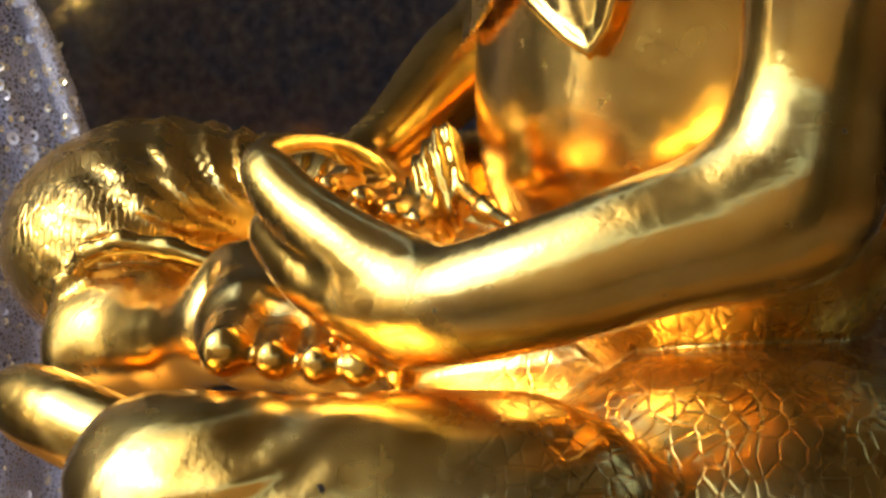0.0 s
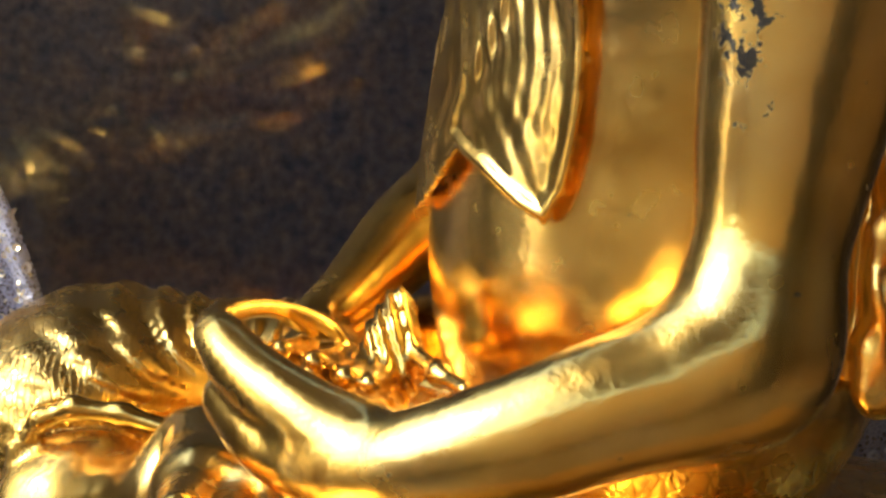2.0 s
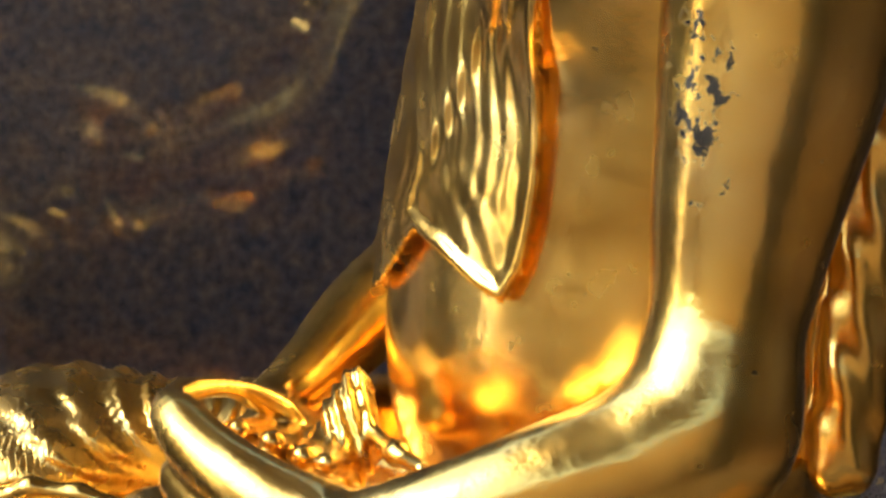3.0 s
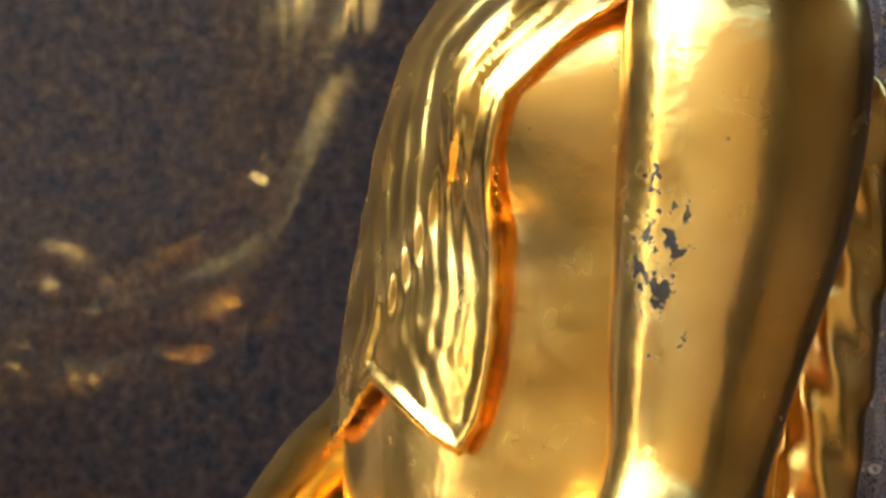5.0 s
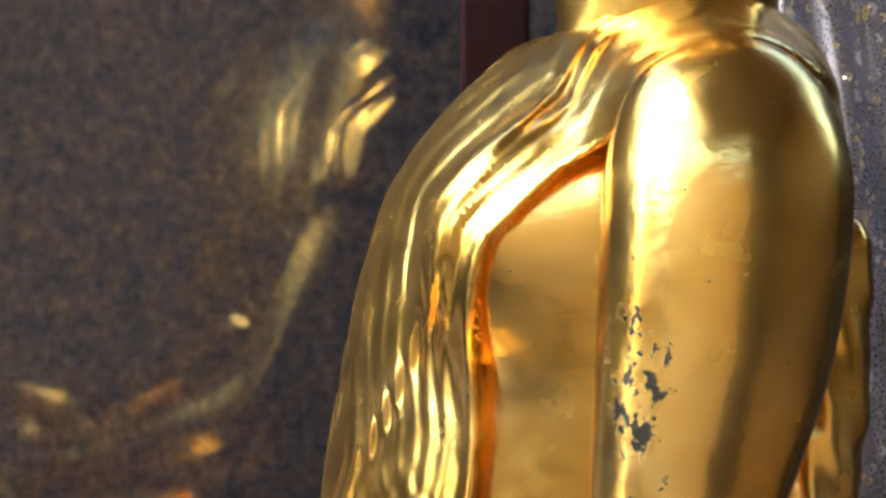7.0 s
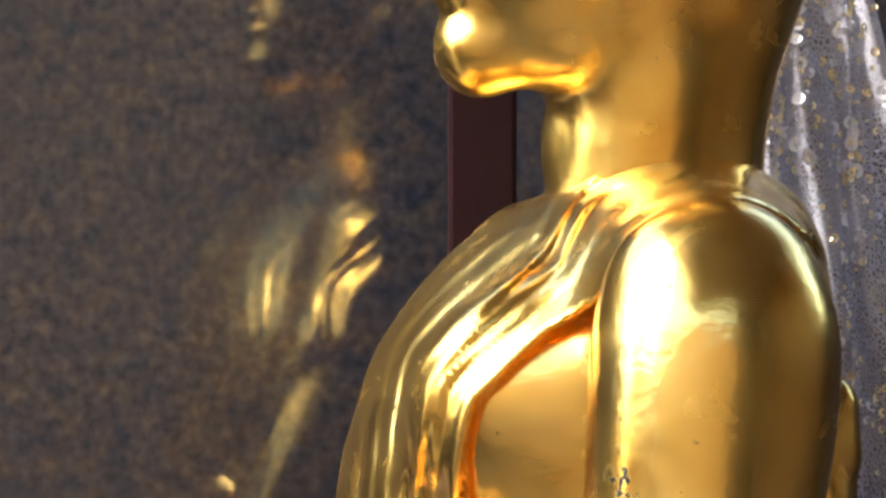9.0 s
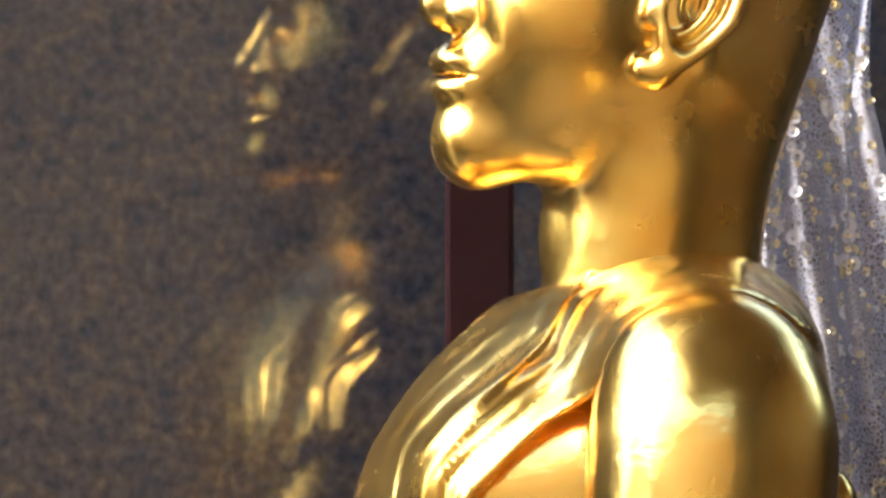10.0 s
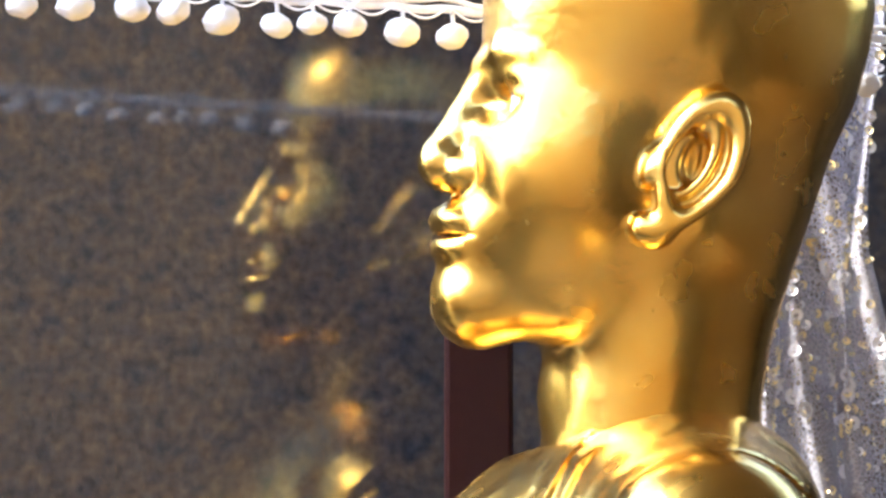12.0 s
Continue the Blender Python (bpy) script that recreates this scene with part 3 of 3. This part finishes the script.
def lace_material():
    m, n, l, b = material("sheer_lace")
    c = n.new("ShaderNodeTexCoord")
    v = n.new("ShaderNodeTexVoronoi")
    v.inputs["Scale"].default_value, v.feature = 330.0, "DISTANCE_TO_EDGE"
    l.new(c.outputs["Object"], v.inputs["Vector"])
    net = ramp(n, l, v.outputs["Distance"], [(0.05, (1, 1, 1)), (0.22, (0, 0, 0))])
    big = tex(n, l, "ShaderNodeTexVoronoi", 55.0)
    ring = ramp(n, l, big.outputs["Distance"], [(0.0, (1, 1, 1)), (0.25, (1, 1, 1)), (0.34, (0, 0, 0)), (0.42, (0.9, 0.9, 0.9)), (0.5, (0, 0, 0))])
    cloud = tex(n, l, "ShaderNodeTexNoise", 18.0, 4.0)
    cl = ramp(n, l, cloud.outputs[0], [(0.35, (0.08,) * 3), (0.7, (0.44,) * 3)])
    a = mul(n, l, mul(n, l, net.outputs[0], 0.55), mul(n, l, ring.outputs[0], 0.6), "MAXIMUM")
    a = mul(n, l, a, cl.outputs[0], "MAXIMUM")
    l.new(a, b.inputs["Alpha"])
    col = ramp(n, l, cloud.outputs[0], [(0.3, (0.55, 0.55, 0.67)), (0.7, (0.80, 0.79, 0.85))])
    l.new(col.outputs[0], b.inputs["Base Color"])
    b.inputs["Roughness"].default_value = 0.45
    return m


LACE = lace_material()


def curtain(name, rows, cols, fold, label, seed):
    """A hanging sheer cloth: rows of (left, right) edge points from the top down, gathered in folds, with sewn-on sequins."""
    rnd = random.Random(seed)
    bm = bmesh.new()
    n_down = 60

    def spot(s, t):
        k = t * (len(rows) - 1)
        i = min(int(k), len(rows) - 2)
        f = k - i
        f = f * f * (3 - 2 * f) * 0.5 + f * 0.5
        lft, rgt = Vector(rows[i][0]).lerp(Vector(rows[i + 1][0]), f), Vector(rows[i][1]).lerp(Vector(rows[i + 1][1]), f)
        p = lft.lerp(rgt, s)
        w = math.sin(s * fold * 2 * math.pi + 1.2 * math.sin(t * 5 + s * 3)) * 0.010 + math.sin(s * fold * 4.7 + t * 6) * 0.006
        p.y += w
        p.x += 0.004 * math.sin(t * 14 + s * 20)
        return p
    grid = [[bm.verts.new(spot(i / cols, j / n_down)) for i in range(cols + 1)] for j in range(n_down + 1)]
    for j in range(n_down):
        for i in range(cols):
            bm.faces.new((grid[j][i], grid[j][i + 1], grid[j + 1][i + 1], grid[j + 1][i]))
    cloth = link(name, bm, LACE, smooth=True)
    sol = cloth.modifiers.new("thick", "SOLIDIFY")
    sol.thickness = 0.0004
    tagged(cloth, label, "curtain")
    for kind, mat, count, r in (("gold_sequin_trim", GILT, 1100, 0.0022), ("pearl_sequin_trim", PEARL, 420, 0.0036)):
        bm = bmesh.new()
        for _ in range(count):
            s, t = rnd.random(), rnd.random()
            p = spot(s, t) + Vector((0, -0.0012, 0))
            mtx = Matrix.Translation(p) @ Euler((radians(90) + rnd.gauss(0, 0.5), rnd.gauss(0, 0.3), rnd.gauss(0, 0.5))).to_matrix().to_4x4()
            q = r * rnd.uniform(0.6, 1.25)
            outer = [bm.verts.new(mtx @ Vector((q * math.cos(a), q * math.sin(a), 0))) for a in [k * math.pi / 4 for k in range(8)]]
            inner = [bm.verts.new(mtx @ Vector((q * 0.35 * math.cos(a), q * 0.35 * math.sin(a), -q * 0.25))) for a in [k * math.pi / 4 for k in range(8)]]
            for k in range(8):
                bm.faces.new((outer[k], outer[(k + 1) % 8], inner[(k + 1) % 8], inner[k]))
        tagged(part(kind, bm, mat, cloth), kind="stuff")
    return cloth


curtain("lace_curtain", [((0.1292, 0.160, 1.8976), (0.2457, 0.160, 1.8976)), ((0.1364, 0.150, 1.7412), (0.2343, 0.150, 1.7412)), ((0.1323, 0.140, 1.6492), (0.2294, 0.140, 1.6492)), ((0.1248, 0.120, 1.5586), (0.2417, 0.130, 1.5584)), ((0.1180, 0.100, 1.4400), (0.2699, 0.120, 1.4382)), ((0.1098, 0.080, 1.2773), (0.2984, 0.120, 1.2700)), ((0.1001, 0.080, 1.0914), (0.3272, 0.120, 1.0798))], 90, 5, "sheer lavender lace curtain with gold sequins behind the statue", 3)
curtain("lace_curtain", [((-0.4825, 0.260, 1.3929), (-0.3935, 0.270, 1.3919)), ((-0.5012, 0.260, 1.3108), (-0.3592, 0.270, 1.3093)), ((-0.5107, 0.250, 1.2461), (-0.3332, 0.260, 1.2443)), ((-0.5178, 0.240, 1.1612), (-0.3014, 0.250, 1.1589)), ((-0.5266, 0.230, 1.0652), (-0.2701, 0.240, 1.0624)), ((-0.5353, 0.200, 0.9180), (-0.2433, 0.210, 0.9144))], 90, 6, "sheer lavender lace curtain with gold sequins beside the knee", 4)

# dark red upright before the stone wall, standing in for a dark red reflection
x0, y0, _ = (0.0007, 0.300, 1.5379)
x1, _, z1 = (0.0409, 0.300, 1.6469)
bm = box(bmesh.new(), (x0, y0, 0.0), (x1, y0 + 0.035, z1), 0.003)
tagged(link("red_reflection_strip", bm, DARK_RED), "dark red upright strip in place of a reflection in the granite wall", "post")

bm = box(bmesh.new(), (-0.45, -0.42, 0.0), (0.42, 0.30, 0.90), 0.01)
dais = tagged(link("pedestal", bm, DAIS), "brown gilt pedestal under the seated statue", "pedestal")
part("top_slab", box(bmesh.new(), (-0.47, -0.44, 0.90), (0.44, 0.31, 0.926), 0.008), DAIS, dais)


# ---- garland of white flower heads ----
def rope(name, points, radius, mat, parent):
    cu = bpy.data.curves.new(name, "CURVE")
    cu.dimensions, cu.bevel_depth, cu.bevel_resolution = "3D", radius, 2
    sp = cu.splines.new("POLY")
    sp.points.add(len(points) - 1)
    for k, v in zip(sp.points, points):
        k.co = (*v, 1)
    tmp = bpy.data.objects.new(name, cu)
    me = bpy.data.meshes.new_from_object(tmp)
    bpy.data.objects.remove(tmp)
    me.materials.clear()
    me.materials.append(mat)
    ob = new(name, me)
    ob.parent = parent
    return ob


def flower_head(bm, c, r, seed):
    rnd = random.Random(seed)
    squash = rnd.uniform(0.72, 0.85)
    tilt = Euler((rnd.gauss(0, 0.15), rnd.gauss(0, 0.25), 0)).to_matrix().to_4x4()
    m = Matrix.Translation(c) @ tilt
    vs = bmesh.ops.create_icosphere(bm, subdivisions=3, radius=r, matrix=m @ Matrix.Diagonal((1, 1, squash, 1)))["verts"]
    for v in vs:
        d = v.co - c
        v.co = c + d * (1 + 0.10 * noise.noise(d * 260 + Vector((seed, 0, 0))) + 0.05 * noise.noise(d * 700))


def garland():
    g = new("flower_garland")
    g.location = (-0.0012, 0.100, 1.7858)
    base = g.location.copy()
    left, right = Vector((-0.2577, 0.020, 1.7860)), Vector((0.2550, 0.100, 1.7594))
    line = [left.lerp(right, i / 60) + Vector((0, 0, 0.0008 * math.sin(i * 1.7))) for i in range(61)]
    rope("cord", [p - base for p in line], 0.0022, THREAD, g)
    rope("cord", [p - base + Vector((0, -0.002, 0.004 + 0.0015 * math.sin(k * 0.9))) for k, p in enumerate(line)], 0.0016, THREAD, g)
    for k, (u, w) in enumerate((((-0.2352, 0.024, 1.7738), 0.0088), ((-0.2127, 0.027, 1.7724), 0.0084), ((-0.1861, 0.032, 1.7718), 0.0096), ((-0.1578, 0.036, 1.7710), 0.0092), ((-0.1370, 0.039, 1.7702), 0.0088), ((-0.1128, 0.043, 1.7659), 0.0095), ((-0.0851, 0.048, 1.7635), 0.0082), ((-0.0669, 0.051, 1.7649), 0.0078), ((-0.0479, 0.054, 1.7646), 0.0086), ((-0.0209, 0.058, 1.7609), 0.0094), ((0.0047, 0.062, 1.7590), 0.0084), ((0.2213, 0.095, 1.7369), 0.008), ((0.2425, 0.098, 1.7342), 0.008))):
        c = Vector(u) - base
        bm = bmesh.new()
        flower_head(bm, c, w, k + 1)
        bud = part("flower_head", bm, PETAL, g, smooth=True)
        top = left.lerp(right, (u[0] - left.x) / (right.x - left.x)) - base
        rope("stem", [c + Vector((0, 0, w * 0.5)), c.lerp(top, 0.5) + Vector((0.0006, 0, 0)), top], 0.0011, THREAD, bud)
        if k < 13:
            swing = [top + Vector((0.024 * i / 10, -0.003, -0.006 * math.sin(math.pi * i / 10))) for i in range(11)]
            rope("swag", swing, 0.0006, THREAD, g)
    return tagged(g, "white flower heads hanging from a white cord before the granite", "garland")


garland()


# ---- glass of the show case ----
def glass_material():
    m, n, l, b = material("clear_glass")
    b.inputs["Transmission Weight"].default_value, b.inputs["Roughness"].default_value, b.inputs["IOR"].default_value = 1.0, 0.0, 1.12
    b.inputs["Base Color"].default_value = (0.98, 0.985, 1.0, 1)
    return m


bm = box(bmesh.new(), (-0.75, -0.752, 0.0), (0.75, -0.748, 2.4))
pane = tagged(link("glass_pane", bm, glass_material()), "clear glass pane of the show case before the statue", "glass pane")
pane.visible_shadow = False
